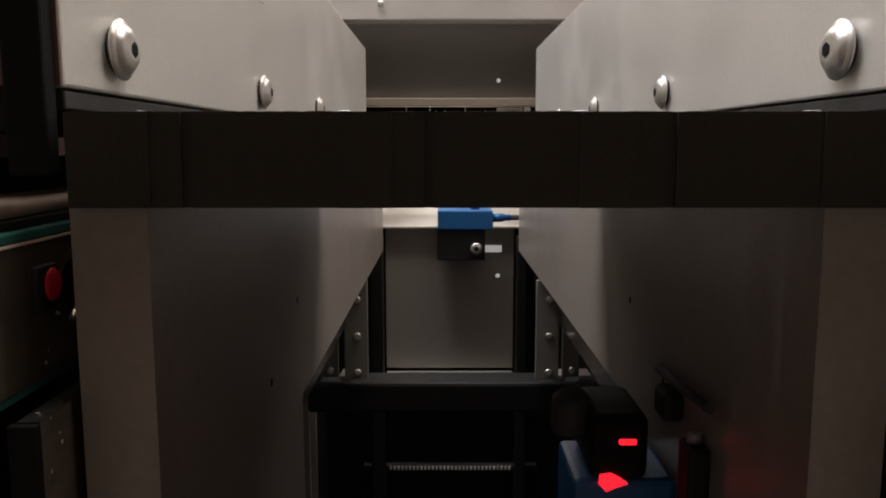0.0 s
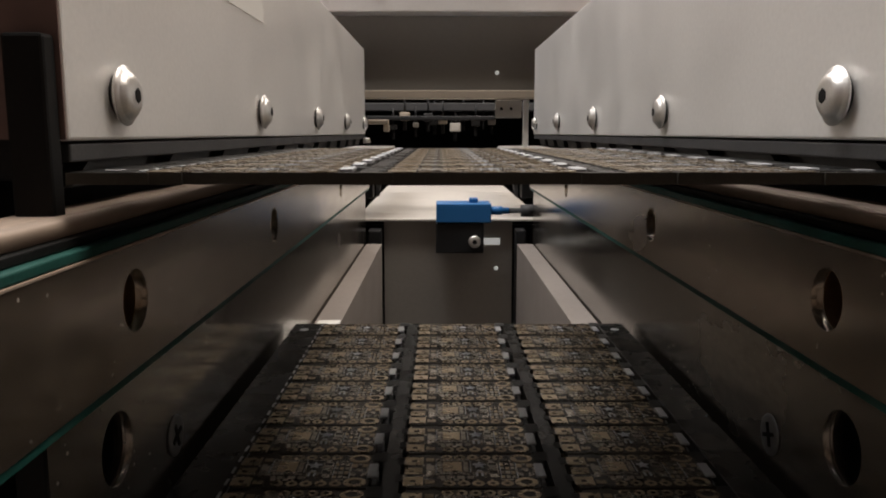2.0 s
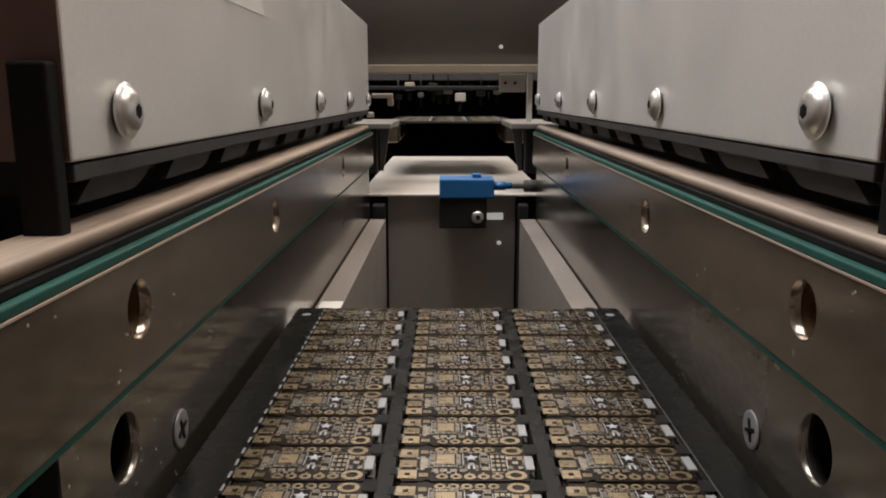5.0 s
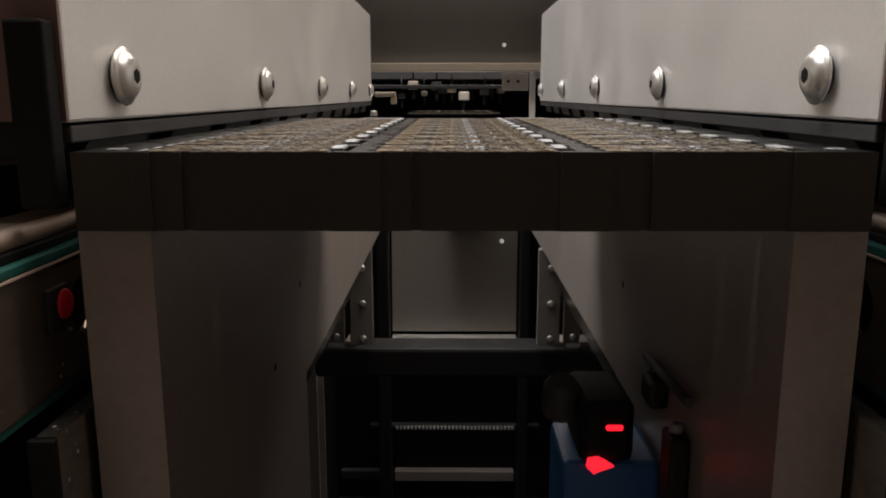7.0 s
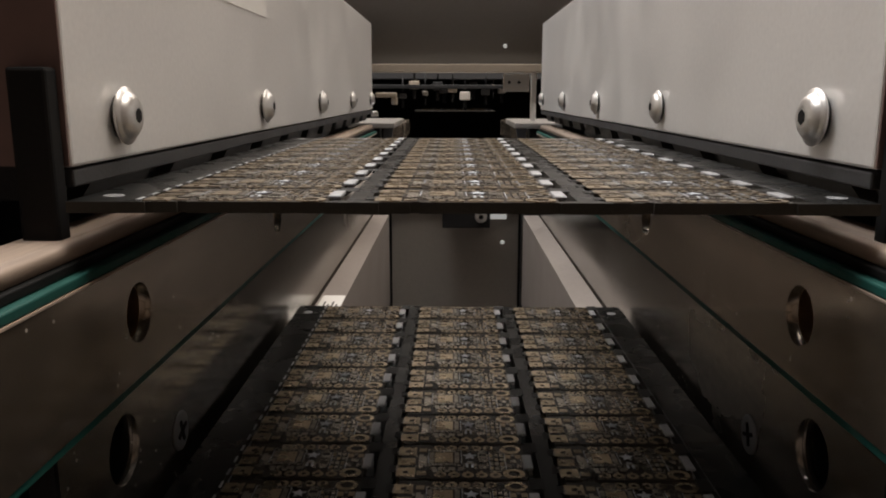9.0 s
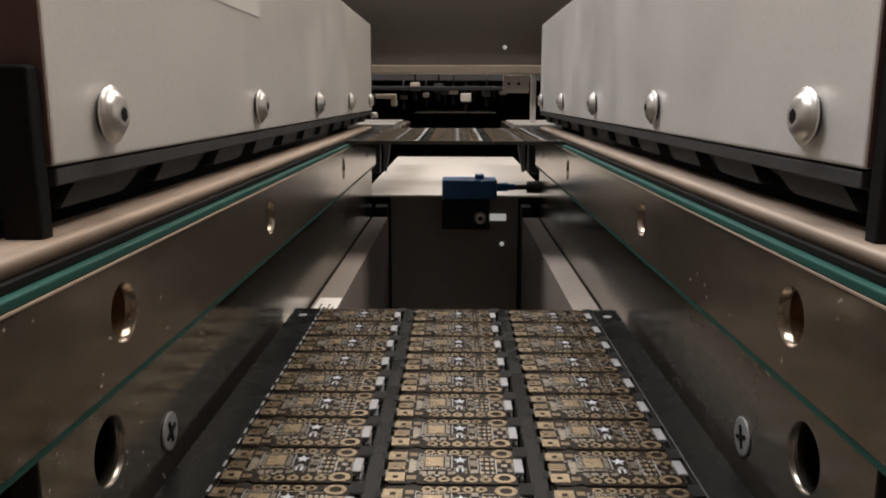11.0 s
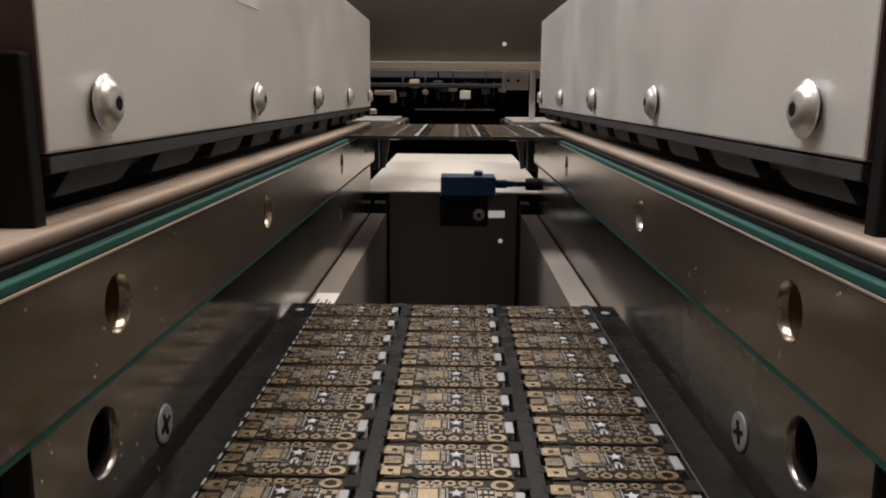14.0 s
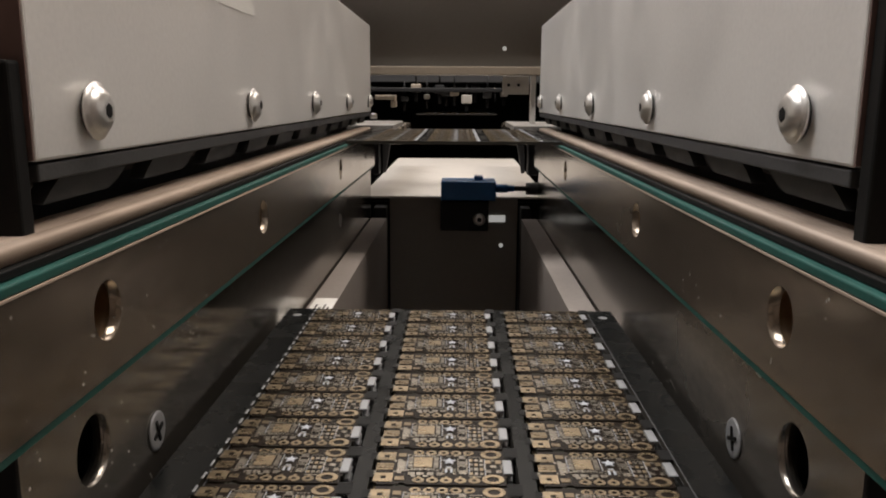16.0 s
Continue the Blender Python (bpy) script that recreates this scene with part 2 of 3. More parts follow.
for s in (-1, 1):
    solid("front_cover", block(s * 0.0885, s * 0.2995, 0.1085, 0.1100, 0.2860, 0.4200, 0.0004), ROSE, "reddish brown sheet beside the gripper beam", "front cover", kind="structure")
    # unseen sheet, added to keep ceiling light from getting under the beams
    solid("deck_light_block", block(s * 0.0905, s * 0.2995, 0.1102, 0.5600, 0.3560, 0.3575), ROSE, "unseen reddish brown sheet added to block light outside the gripper beam", "deck cover", kind="structure")

# ---- back of the loader ----
solid("upper_plate", block(-0.30, 0.30, 0.600, 0.603, 0.3225, 0.40), PAINT, "grey painted cover plate above the exit opening", "cover plate", kind="structure")
solid("upper_edge", block(-0.30, 0.30, 0.590, 0.603, 0.3160, 0.3222, 0.0008), CREAM, "cream coloured folded edge of the cover plate", "plate edge", kind="structure")
solid("cross_beam", block(-0.30, 0.30, 0.578, 0.5995, 0.3768, 0.420, 0.001), ALU, "grey aluminium cross beam over the loader", "cross beam", kind="structure")
solid("pinhole", lathe([(0.0016, 0), (0.0014, 0.0006), (0.0006, 0.001)], 12), HOLE_GLOW, "small hole in the grey cover plate, light through it as glow", "pinhole", m=pose(0.0366, 0.5995, 0.3356, 90, 0, 0))
solid("cross_beam_screw", lathe([(0.0024, 0), (0.0024, 0.001), (0.0012, 0.0022)], 16), ZINC, "small zinc screw on the cross beam", "screw", m=pose(-0.0500, 0.5775, 0.388, 90, 0, 0))


def back_plate():
    e = thing("back_plate", "brown grey sheet metal back plate with a light slot", "back plate")
    part("sheet", block(-0.0475, 0.0465, 0.566, 0.568, 0.122, 0.2273), DARKPAINT, e)
    part("ledge", block(-0.0475, 0.0465, 0.552, 0.568, 0.1105, 0.1195, 0.0008), ALU, e, "bright aluminium ledge")
    part("pinhole", lathe([(0.0016, 0), (0.0015, 0.0003), (0.0006, 0.0005)], 12), HOLE_GLOW, e, "small hole, light from behind put in as glow", pose(0.0348, 0.5655, 0.192, 90, 0, 0))
    part("slot", block(0.0255, 0.0375, 0.5652, 0.5658, 0.2095, 0.2145, 0.0002), HOLE_GLOW, e, "white slot, light from behind put in as glow")
    return e


back_plate()
solid("back_wall", block(-0.30, 0.30, 0.575, 0.578, -0.02, 0.2230), BLACK, "black rear wall behind the lift", "rear wall", kind="structure")
for x0, x1 in ((-0.0575, -0.0485), (0.0475, 0.0545)):
    solid("upright", block(x0, x1, 0.545, 0.562, -0.02, 0.2225, 0.001), BLACK, "black upright post beside the back plate", "upright", "uprights")
rack = thing("lift_crossbar", "thin ribbed metal crossbar low behind the lift", "crossbar")
part("bar", block(-0.066, 0.066, 0.5655, 0.572, 0.0425, 0.0455, 0.0004), RUBBER, rack)
rib = None
for k in range(32):
    m = pose(-0.0450 + k * 0.0029, 0.5645, 0.0440)
    if rib is None:
        rib = part("rib", block(-0.0009, 0.0009, -0.0009, 0.0009, -0.0014, 0.0014, 0.0003, 1), ALU, rack, "bright rib", m)
    else:
        piece("rib", rib, rack, m)
foot = thing("lift_crossbar", "wide brown grey crossbar low behind the lift", "crossbar")
part("bar", block(-0.0475, 0.0465, 0.564, 0.572, -0.0010, 0.0070, 0.0005), LIFTPAINT, foot)
part("end", block(-0.0900, -0.0585, 0.566, 0.572, -0.0005, 0.0065, 0.0005), RUBBER, foot)
for s in (-1, 1):
    solid("lift_side_strip", block(s * 0.0880 + 0.0035, s * 0.0860 + 0.0010, 0.4425, 0.4445, -0.02, 0.1560, 0.0003), ALU, "narrow bright edge strip beside the lift carriage", "edge strip", kind="structure")
    solid("lift_side_sheet", block(s * 0.0850 + 0.004, s * 0.125, 0.445, 0.447, -0.02, 0.20, 0.0002), DARKPAINT, "dark sheet beside the lift carriage", "side sheet", kind="structure")

solid("exit_plate", block(-0.068, 0.068, 0.5585, 0.92, 0.2275, 0.2292, 0.0004), WHITEPLATE, "white sheet metal plate under the exit", "exit plate")


def sensor():
    e = thing("proximity_sensor", "blue and black sensor block with a grey cable plug", "sensor")
    part("body", block(-0.0092, 0.0290, 0.535, 0.560, 0.2290, 0.2425, 0.001), BLUE, e, "blue plastic body")
    part("foot", block(-0.0095, 0.0240, 0.537, 0.558, 0.2075, 0.2287, 0.0008), BLACK, e, "black lower body")
    part("boss", block(0.0140, 0.0200, 0.542, 0.552, 0.2427, 0.2455, 0.0006), BLUE, e)
    screw = part("mounting_screw", lathe([(0.0044, 0), (0.0044, 0.0016), (0.0036, 0.0026), (0.0020, 0.0028)], 20), ZINC, e, "", pose(0.0176, 0.5368, 0.2158, 90, 0, 0))
    part("hex_socket", lathe([(0.0018, 0.0027), (0.0018, 0.0030)], 6), SOCKET, screw)
    part("plug", lathe([(0.003, 0), (0.003, 0.008), (0.0022, 0.0085), (0.0022, 0.013)], 16), BLUE, e, "blue plug", pose(0.0292, 0.547, 0.2365, 0, 90, 0))
    part("cable", lathe([(0.0018, 0), (0.0018, 0.010), (0.0042, 0.0102), (0.0045, 0.019), (0.003, 0.020)], 16), RUBBER, e, "grey cable sleeve", pose(0.0405, 0.547, 0.2365, 0, 90, 0))
    return e


sensor()


def exit_bracket(s):
    e = thing("exit_bracket", "dark steel bracket leg at the exit opening", "bracket", "exit brackets")
    x = 0.066 if s < 0 else 0.064
    part("leg", block(s * (x - 0.009), s * x, 0.585, 0.600, 0.2420, 0.2755, 0.0008), BLACK, e)
    part("arm", block(s * (x - 0.022), s * (x + 0.012), 0.560, 0.66, 0.2760, 0.2800, 0.0008), PAINT, e)
    bm = prism(bmesh.new(), [(s * (x - 0.010), 0.2760), (s * (x - 0.018), 0.2760), (s * (x - 0.0125), 0.2420), (s * (x - 0.010), 0.2420)], 0.602, 0.606, (0, 2, 1))
    bmesh.ops.recalc_face_normals(bm, faces=bm.faces[:])
    part("web", bm, RUBBER, e)
    if s < 0:
        part("knob", lathe([(0.0028, 0), (0.0028, 0.003), (0.0018, 0.0042)], 16), ZINC, e, "small bright round knob", pose(-0.0635, 0.6120, 0.2829, 0, 0, 0))
    return e


exit_bracket(-1), exit_bracket(1)

# machine beyond the exit; its inner shade is put into black walls and an unseen hood
solid("next_machine_wall", block(-0.5, 0.5, 1.50, 1.53, -0.02, 0.40), SOCKET, "added wall, black for the shade inside the next machine", "interior wall", kind="structure")
solid("next_machine_roof", block(-0.5, 0.5, 1.05, 1.53, 0.40, 0.41), SOCKET, "unseen black hood added to keep the next machine dark", "machine hood", kind="structure")
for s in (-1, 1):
    solid("next_machine_side", block(s * 0.20, s * 0.21, 0.604, 1.53, 0.20, 0.40), SOCKET, "added side wall, black for the shade inside the next machine", "side wall", kind="structure")
    solid("transfer_rail", block(s * 0.046, s * 0.062, 0.665, 0.80, 0.2600, 0.2745, 0.001), STEEL, "steel transfer rail of the next machine", "transfer rail", "transfer rails")


def sensor_plate():
    e = thing("sensor_plate", "small grey mounting plate with two holes", "mounting plate")
    part("plate", block(0.0360, 0.0560, 0.605, 0.608, 0.3020, 0.3155, 0.0004), DARKPAINT, e)
    for x in (0.0405, 0.0480):
        part("hole", lathe([(0.0012, 0), (0.0012, 0.0006)], 12), SOCKET, e, "dark hole", pose(x, 0.6048, 0.309, 90, 0, 0))
    part("post", block(0.0570, 0.0610, 0.600, 0.606, 0.2770, 0.3158, 0.0005), WHITE, e, "white plastic post")
    part("tip", lathe([(0.0016, 0), (0.0016, 0.003), (0.0008, 0.005)], 12), CREAM, e, "", pose(0.0515, 0.596, 0.3165, 20, 20, 0))
    return e


sensor_plate()
e = thing("cable_clip", "cream plastic angle clip in the next machine", "clip")
part("bar", block(-0.0640, -0.0475, 0.625, 0.637, 0.2975, 0.3012, 0.001), CREAM, e)
part("hook", block(-0.0515, -0.0470, 0.6255, 0.636, 0.2915, 0.29745, 0.001), CREAM, e)
rng = random.Random(4)
solid("head_rail", block(-0.15, 0.15, 1.00, 1.03, 0.318, 0.328, 0.001), RUBBER, "dull metal rail across the next machine", "rail")
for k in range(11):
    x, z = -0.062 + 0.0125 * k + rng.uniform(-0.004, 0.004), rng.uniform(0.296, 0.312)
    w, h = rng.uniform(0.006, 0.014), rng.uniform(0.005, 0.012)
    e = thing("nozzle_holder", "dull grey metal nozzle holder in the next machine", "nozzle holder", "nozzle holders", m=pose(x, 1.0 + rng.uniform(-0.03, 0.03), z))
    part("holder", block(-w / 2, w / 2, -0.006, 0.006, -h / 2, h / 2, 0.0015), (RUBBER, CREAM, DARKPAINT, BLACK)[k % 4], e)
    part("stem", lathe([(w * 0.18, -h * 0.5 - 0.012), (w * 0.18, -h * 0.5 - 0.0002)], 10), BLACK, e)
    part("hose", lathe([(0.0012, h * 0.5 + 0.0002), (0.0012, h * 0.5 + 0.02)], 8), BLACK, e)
solid("cable_duct", block(-0.20, 0.06, 0.96, 0.975, 0.306, 0.311, 0.001), BLACK, "dull grey cable duct in the next machine", "cable duct")

# ---- gripper beams ----
BEAM_Z, WALL = 0.2899, 0.0578


def button_screw(parent, m):
    b = part("button_screw", lathe([(0.0032, 0), (0.0032, 0.0009), (0.0046, 0.0009), (0.0048, 0.0012), (0.0047, 0.0015), (0.0040, 0.0017), (0.0038, 0.0020), (0.0034, 0.0025), (0.0027, 0.0030), (0.0017, 0.0032)], 28), ZINC, parent, "zinc button head screw", m)
    part("socket", lathe([(0.00125, 0.0030), (0.00125, 0.0033)], 6), SOCKET, b)
    part("washer", lathe([(0.0036, 0.0001), (0.0036, 0.0008)], 28), RUBBER, b)
    return b


def gripper_beam(s):
    e = thing("gripper_beam", "grey anodised aluminium gripper beam with zinc button screws", "gripper beam", "gripper beams")
    part("side_plate", block(s * WALL, s * (WALL + 0.004), 0.1075, 0.54, 0.0, 0.0570, 0.0005), ALU, e)
    part("top_flange", block(s * (WALL + 0.0042), s * (WALL + 0.03), 0.1075, 0.54, 0.0530, 0.0570, 0.0005), ALU, e)
    part("foot_strip", block(s * (WALL + 0.0004), s * (WALL + 0.007), 0.1085, 0.54, -0.0030, -0.0004, 0.0003), RUBBER, e, "dark grey foot strip")
    tooth = None
    for k in range(11):
        y = 0.1185 + k * 0.0383
        m = pose(s * (WALL + 0.004), y, -0.0040)
        if tooth is None:
            bm = prism(bmesh.new(), [(0, 0.001), (0.0250, 0.001), (0.0225, -0.0006), (0.0185, -0.0022), (0.0160, -0.0028), (-0.0060, -0.0028), (-0.0035, -0.0010)], -0.0016, 0.0016, (1, 2, 0))
            bmesh.ops.recalc_face_normals(bm, faces=bm.faces[:])
            tooth = part("gripper_tooth", bm, FINGER, e, "", m)
        else:
            piece("gripper_tooth", tooth, e, m)
    part("inner_block", block(s * (WALL + 0.0095), s * (WALL + 0.026), 0.115, 0.54, -0.006, 0.050, 0.0005), BLACK, e)
    if s < 0:
        part("end_block", block(s * (WALL + 0.0008), s * (WALL + 0.0064), 0.1035, 0.1070, -0.0120, 0.0142, 0.0005), SOCKET, e, "black plastic end block")
    else:
        part("end_block", block(s * (WALL + 0.0008), s * (WALL + 0.0090), 0.1035, 0.1070, -0.0120, 0.0560, 0.0005), SOCKET, e, "black plastic end block")
    part("end_trim", block(s * (WALL + 0.0003), s * (WALL + 0.030), 0.1071, 0.10745, 0.0002, 0.0568), ROSE, e)
    for k in range(5):
        button_screw(e, pose(s * WALL, 0.125 + 0.1 * k, 0.0070, 0, -90 * s, 0))
    if s < 0:
        part("sticker", block(s * (WALL - 0.0002), s * (WALL - 0.00002), 0.165, 0.2320, 0.0325, 0.0540), WHITE, e, "white paper sticker")
    return e


beams = [gripper_beam(-1), gripper_beam(1)]


# ---- conveyor rails ----
HOLES = ((0.1178, 0.2652, 0.0050), (0.2207, 0.2649, 0.0050), (0.372, 0.2652, 0.0050), (0.475, 0.2650, 0.0030))


def conveyor_rail(s):
    e = thing("conveyor_rail", "polished steel conveyor rail with a green transport belt", "conveyor rail", "conveyor rails")
    bm = holed_plate(s * 0.0540, s * 0.0600, 0.015, 0.525, 0.2545, 0.2737, HOLES)
    part("rail_plate", bm, STEEL, e)
    for k, (y, z, r) in enumerate(HOLES[:3]):
        part("bushing", lathe([(r * 0.99, 0), (r * 0.99, 0.005), (r * 0.75, 0.005), (r * 0.75, 0.0)], 24, False), BRASS, e, "brass lined hole", pose(s * 0.0560, y, z, 0, 90 * s, 0))
        part("bushing_floor", lathe([(r * 0.74, 0), (r * 0.74, 0.0004)], 20), DARKBRASS, e, "brass floor of the hole", pose(s * 0.0594, y, z, 0, 90 * s, 0))
    part("belt", block(s * 0.0538, s * 0.0585, 0.015, 0.525, 0.2743, 0.2758, 0.0003), BELT, e, "green transport belt")
    part("return_belt", block(s * 0.0543, s * 0.0580, 0.015, 0.525, 0.2530, 0.2544, 0.0002), BELT, e, "green return belt")
    part("belt_guide", block(s * 0.0553, s * 0.0600, 0.015, 0.525, 0.2759, 0.2772, 0.0002), SOCKET, e)
    # highlight on the rail plate's top edge, put in as a bright strip
    part("rail_highlight", block(s * 0.0537, s * 0.0541, 0.015, 0.525, 0.2738, 0.27425, 0.0001), BRIGHT, e, "bright strip painted as the top edge highlight")
    bm = prism(bmesh.new(), [(s * x, z) for x, z in ((0.0563, 0.2774), (0.0563, 0.2787), (0.0564, 0.2791), (0.0567, 0.2795), (0.0573, 0.2797), (0.0585, 0.2798), (0.0650, 0.2798), (0.0655, 0.2796), (0.0655, 0.2774))], 0.015, 0.525, (0, 2, 1))
    bmesh.ops.recalc_face_normals(bm, faces=bm.faces[:])
    for f in bm.faces:
        f.smooth = len(f.verts) == 4 and f.calc_area() < 0.0012
    part("guide_bar", bm, BRIGHT, e, "rounded bright steel guide bar")
    part("rail_body", block(s * 0.0602, s * 0.0700, 0.015, 0.525, 0.2545, 0.2772, 0.0005), BLACK, e)
    return e


rails = [conveyor_rail(-1), conveyor_rail(1)]


def guide_plate(s):
    e = thing("stack_guide", "mirror polished steel guide plate beside the panel stack", "guide plate", "stack guides")
    part("plate", holed_plate(s * 0.0585, s * 0.0616, 0.0965, 0.54, 0.1900, 0.2515, [(0.1183, 0.2406, 0.0061)]), GUIDE, e)
    part("hole_back", lathe([(0.0068, 0), (0.0068, 0.0005)], 24), SOCKET, e, "dark hole", pose(s * 0.0665, 0.1183, 0.2406, 0, 90 * s, 0))
    part("edge_cap", block(s * 0.0582, s * 0.0622, 0.0950, 0.0963, 0.1900, 0.2515, 0.0003), SOCKET, e, "black edge cap")
    sc = part("flat_screw", lathe([(0.0041, 0), (0.0040, 0.0003), (0.0035, 0.0004), (0.0015, 0.0003)], 24), TIN, e, "zinc countersunk screw", pose(s * 0.0584, 0.1443, 0.2324, 0, -90 * s, 0))
    for a in (0, 90):
        part("recess", block(-0.0024, 0.0024, -0.0004, 0.0004, 0.0003, 0.0006), SOCKET, sc, "", pose(0, 0, 0, 0, 0, a + 20))
    return e


guide_plate(-1), guide_plate(1)
e = thing("indicator", "dim red indicator light behind the rail", "indicator light")
part("lens", lathe([(0.0024, 0), (0.0022, 0.0003), (0.001, 0.0006)], 16), DIMLED, e, "", pose(-0.0622, 0.1095, 0.2675, 0, 90, 0))
part("holder", block(-0.0690, -0.0624, 0.1055, 0.1115, 0.2640, 0.2704, 0.0003), BLACK, e)

# ---- circuit panels ----
PW, PL, PT = 0.1125, 0.1580, 0.0016
PY = 0.1033
BW, BP = 0.0266, PL / 10


def ring(bm, x, y, ro, ri, h, sx=1.0, seg=14):
    lo = [(bm.verts.new((x + ro * sx * math.cos(a), y + ro * math.sin(a), 0)), bm.verts.new((x + ro * sx * math.cos(a), y + ro * math.sin(a), h)), bm.verts.new((x + ri * sx * math.cos(a), y + ri * math.sin(a), h))) for a in [k * 2 * math.pi / seg for k in range(seg)]]
    for k in range(seg):
        a, b = lo[k], lo[(k + 1) % seg]
        bm.faces.new((a[0], b[0], b[1], a[1]))
        bm.faces.new((a[1], b[1], b[2], a[2]))


def star(x, y, r, h):
    bm = bmesh.new()
    prism(bm, [(x + (r if k % 2 == 0 else r * 0.45) * math.sin(k * math.pi / 5), y + (r if k % 2 == 0 else r * 0.45) * math.cos(k * math.pi / 5)) for k in range(10)][::-1], 0, h)
    return bm


def pads():
    """Gold and tin lands of one small board, x 0 to BW, y 0 to 14 mm (near edge first)."""
    g, t = bmesh.new(), bmesh.new()
    H = 0.00010
    u = BW / 100
    v = 0.0147 / 100

    def pad(bm, x, y, w, d, h=H):
        slab(bm, (x - w / 2) * u, (x + w / 2) * u, (y - d / 2) * v, (y + d / 2) * v, 0, h)

    # edge terminals: two frames with an open middle, a bar between them
    for y in (18, 80):
        pad(g, 8, y + 8, 14, 8)
        pad(g, 8, y - 8, 14, 8)
        pad(g, 3.5, y, 5, 8.5)
        pad(g, 12.5, y, 5, 8.5)
    for y in (42, 49, 56):
        pad(g, 8, y, 13, 5.0)
    pad(g, 20, 84, 6, 10)
    pad(g, 20, 16, 7, 10)
    pad(t, 20, 50, 5.5, 30)
    for y in (32, 68):
        pad(t, 19, y, 3.4, 5)
    # square chip: centre land inside a frame of pins
    pad(g, 36.5, 62, 14, 29, H * 1.4)
    for y in (42, 82):
        for k in range(9):
            pad(t, 28.3 + k * 2.1, y, 1.7, 6.5)
    for x in (27, 46.5):
        for k in range(8):
            pad(t, x, 48 + k * 4.0, 3.6, 3.3)
    for x, y in ((25.5, 85), (48, 85), (25.5, 39), (48, 39)):
        pad(t, x, y, 2.6, 4)
    # lands of the parts beside the chip
    for x, w in ((28.5, 5), (35, 5.6), (42.5, 5), (49.5, 4.6)):
        pad(t, x, 29, w, 8)
    for x in (30, 39):
        pad(t, x, 22.5, 3.4, 4)
    # rows of through holes
    for k in range(5):
        ring(g, (32.6 + k * 9.7) * u, 92 * v, 0.00108, 0.00046, H, 1.05)
        ring(g, (34 + k * 10.3) * u, 11.5 * v, 0.00112, 0.00046, H, 1.05)
        pad(g, 34 + k * 10.3, 20.5, 1.8, 4)
    for y in (88, 15):
        ring(g, 89 * u, y * v, 0.0019, 0.00105, H * 1.3, 1.15, 20)
    # small chip under the star
    for k in range(3):
        pad(t, 52.2, 30 + k * 6, 2.2, 4)
        pad(t, 60.5, 30 + k * 6, 2.2, 4)
    pad(t, 56.4, 45, 5.6, 4)
    # small part lands
    for y, d in ((79, 10), (58, 17), (34, 11)):
        pad(t, 66.5, y, 5.2, d)
    for i, x in enumerate((73, 77, 81)):
        for j, y in enumerate((31, 44, 57, 70)):
            pad(g if (i + j) % 3 == 0 else t, x, y, 3.0 if (i * j) % 2 else 2.6, 8.0 if j % 2 else 6.4)
    for x, y, w, d in ((86, 38, 4, 9), (94, 38, 4, 9), (86, 66, 4.4, 10), (94, 66, 4.4, 10), (90, 52, 4.4, 7), (90, 70, 2.4, 5), (96.5, 52, 1.8, 16), (83.6, 52, 1.4, 16)):
        pad(g if d == 10 else t, x, y, w, d)
    # plated half holes on the outer edge
    for y in (26, 33, 72, 79):
        pad(t, 1.2, y, 2.0, 3.4, H * 1.5)
    # short tracks
    for x, y, w, d in ((23.4, 52, 0.9, 30), (50.5, 62, 0.9, 30), (63.2, 56, 0.8, 40), (70, 52, 0.8, 44), (15.5, 34, 2, 5), (15.5, 66, 2, 5), (37, 89, 16, 1.6), (60, 83, 12, 2.0), (76, 80, 9, 2.2), (76, 22.5, 9, 2.2)):
        pad(t, x, y, w, d, H * 0.7)
    return g, t


def prints():
    s = star(0.565 * BW, 0.0098, 0.00145, 0.00015)
    for x in (0.535, 0.575):
        slab(s, x * BW, (x + 0.016) * BW, 0.0050, 0.0066, 0, 0.0001)
    slab(s, 0.545 * BW, 0.583 * BW, 0.0071, 0.0074, 0, 0.0001)
    for x in (0.243, 0.497):
        slab(s, x * BW, (x + 0.004) * BW, 0.0064, 0.0122, 0, 0.0001)
    for x in (0.715, 0.835):
        slab(s, x * BW, (x + 0.004) * BW, 0.0040, 0.0110, 0, 0.0001)
    return s


def reliefs():
    """Open slots round a small board, seen as dark gaps."""
    bm = bmesh.new()
    for y in (0.0026, 0.0104):
        slab(bm, -0.0012, 0.0006, y, y + 0.0030, 0.00002, 0.00008)
    slab(bm, BW - 0.0004, BW + 0.0026, 0.0118, 0.0162, 0.00002, 0.00008)
    return bm


def board_outline():
    """A small board with notched corners and break tabs."""
    w, d = BW, 0.0149
    pts = [(0.0010, 0), (w * 0.2, 0), (w * 0.2, 0.0006), (w * 0.25, 0.0006), (w * 0.25, 0), (w - 0.0004, 0), (w - 0.0004, 0.003), (w, 0.003), (w, 0.0115), (w - 0.0004, 0.0115), (w - 0.0004, d), (0.0010, d), (0.0010, 0.0118), (0, 0.0118), (0, 0.0100), (0.0010, 0.0100), (0.0010, 0.0052), (0, 0.0052), (0, 0.0034), (0.0010, 0.0034)]
    return prism(bmesh.new(), pts, -PT, 0)


def cut_sides(ob):
    """The sawn sides show the bare laminate."""
    ob.data.materials.append(CUT)
    for f in ob.data.polygons:
        f.material_index = 1 if abs(f.normal.z) < 0.5 else 0
    return ob


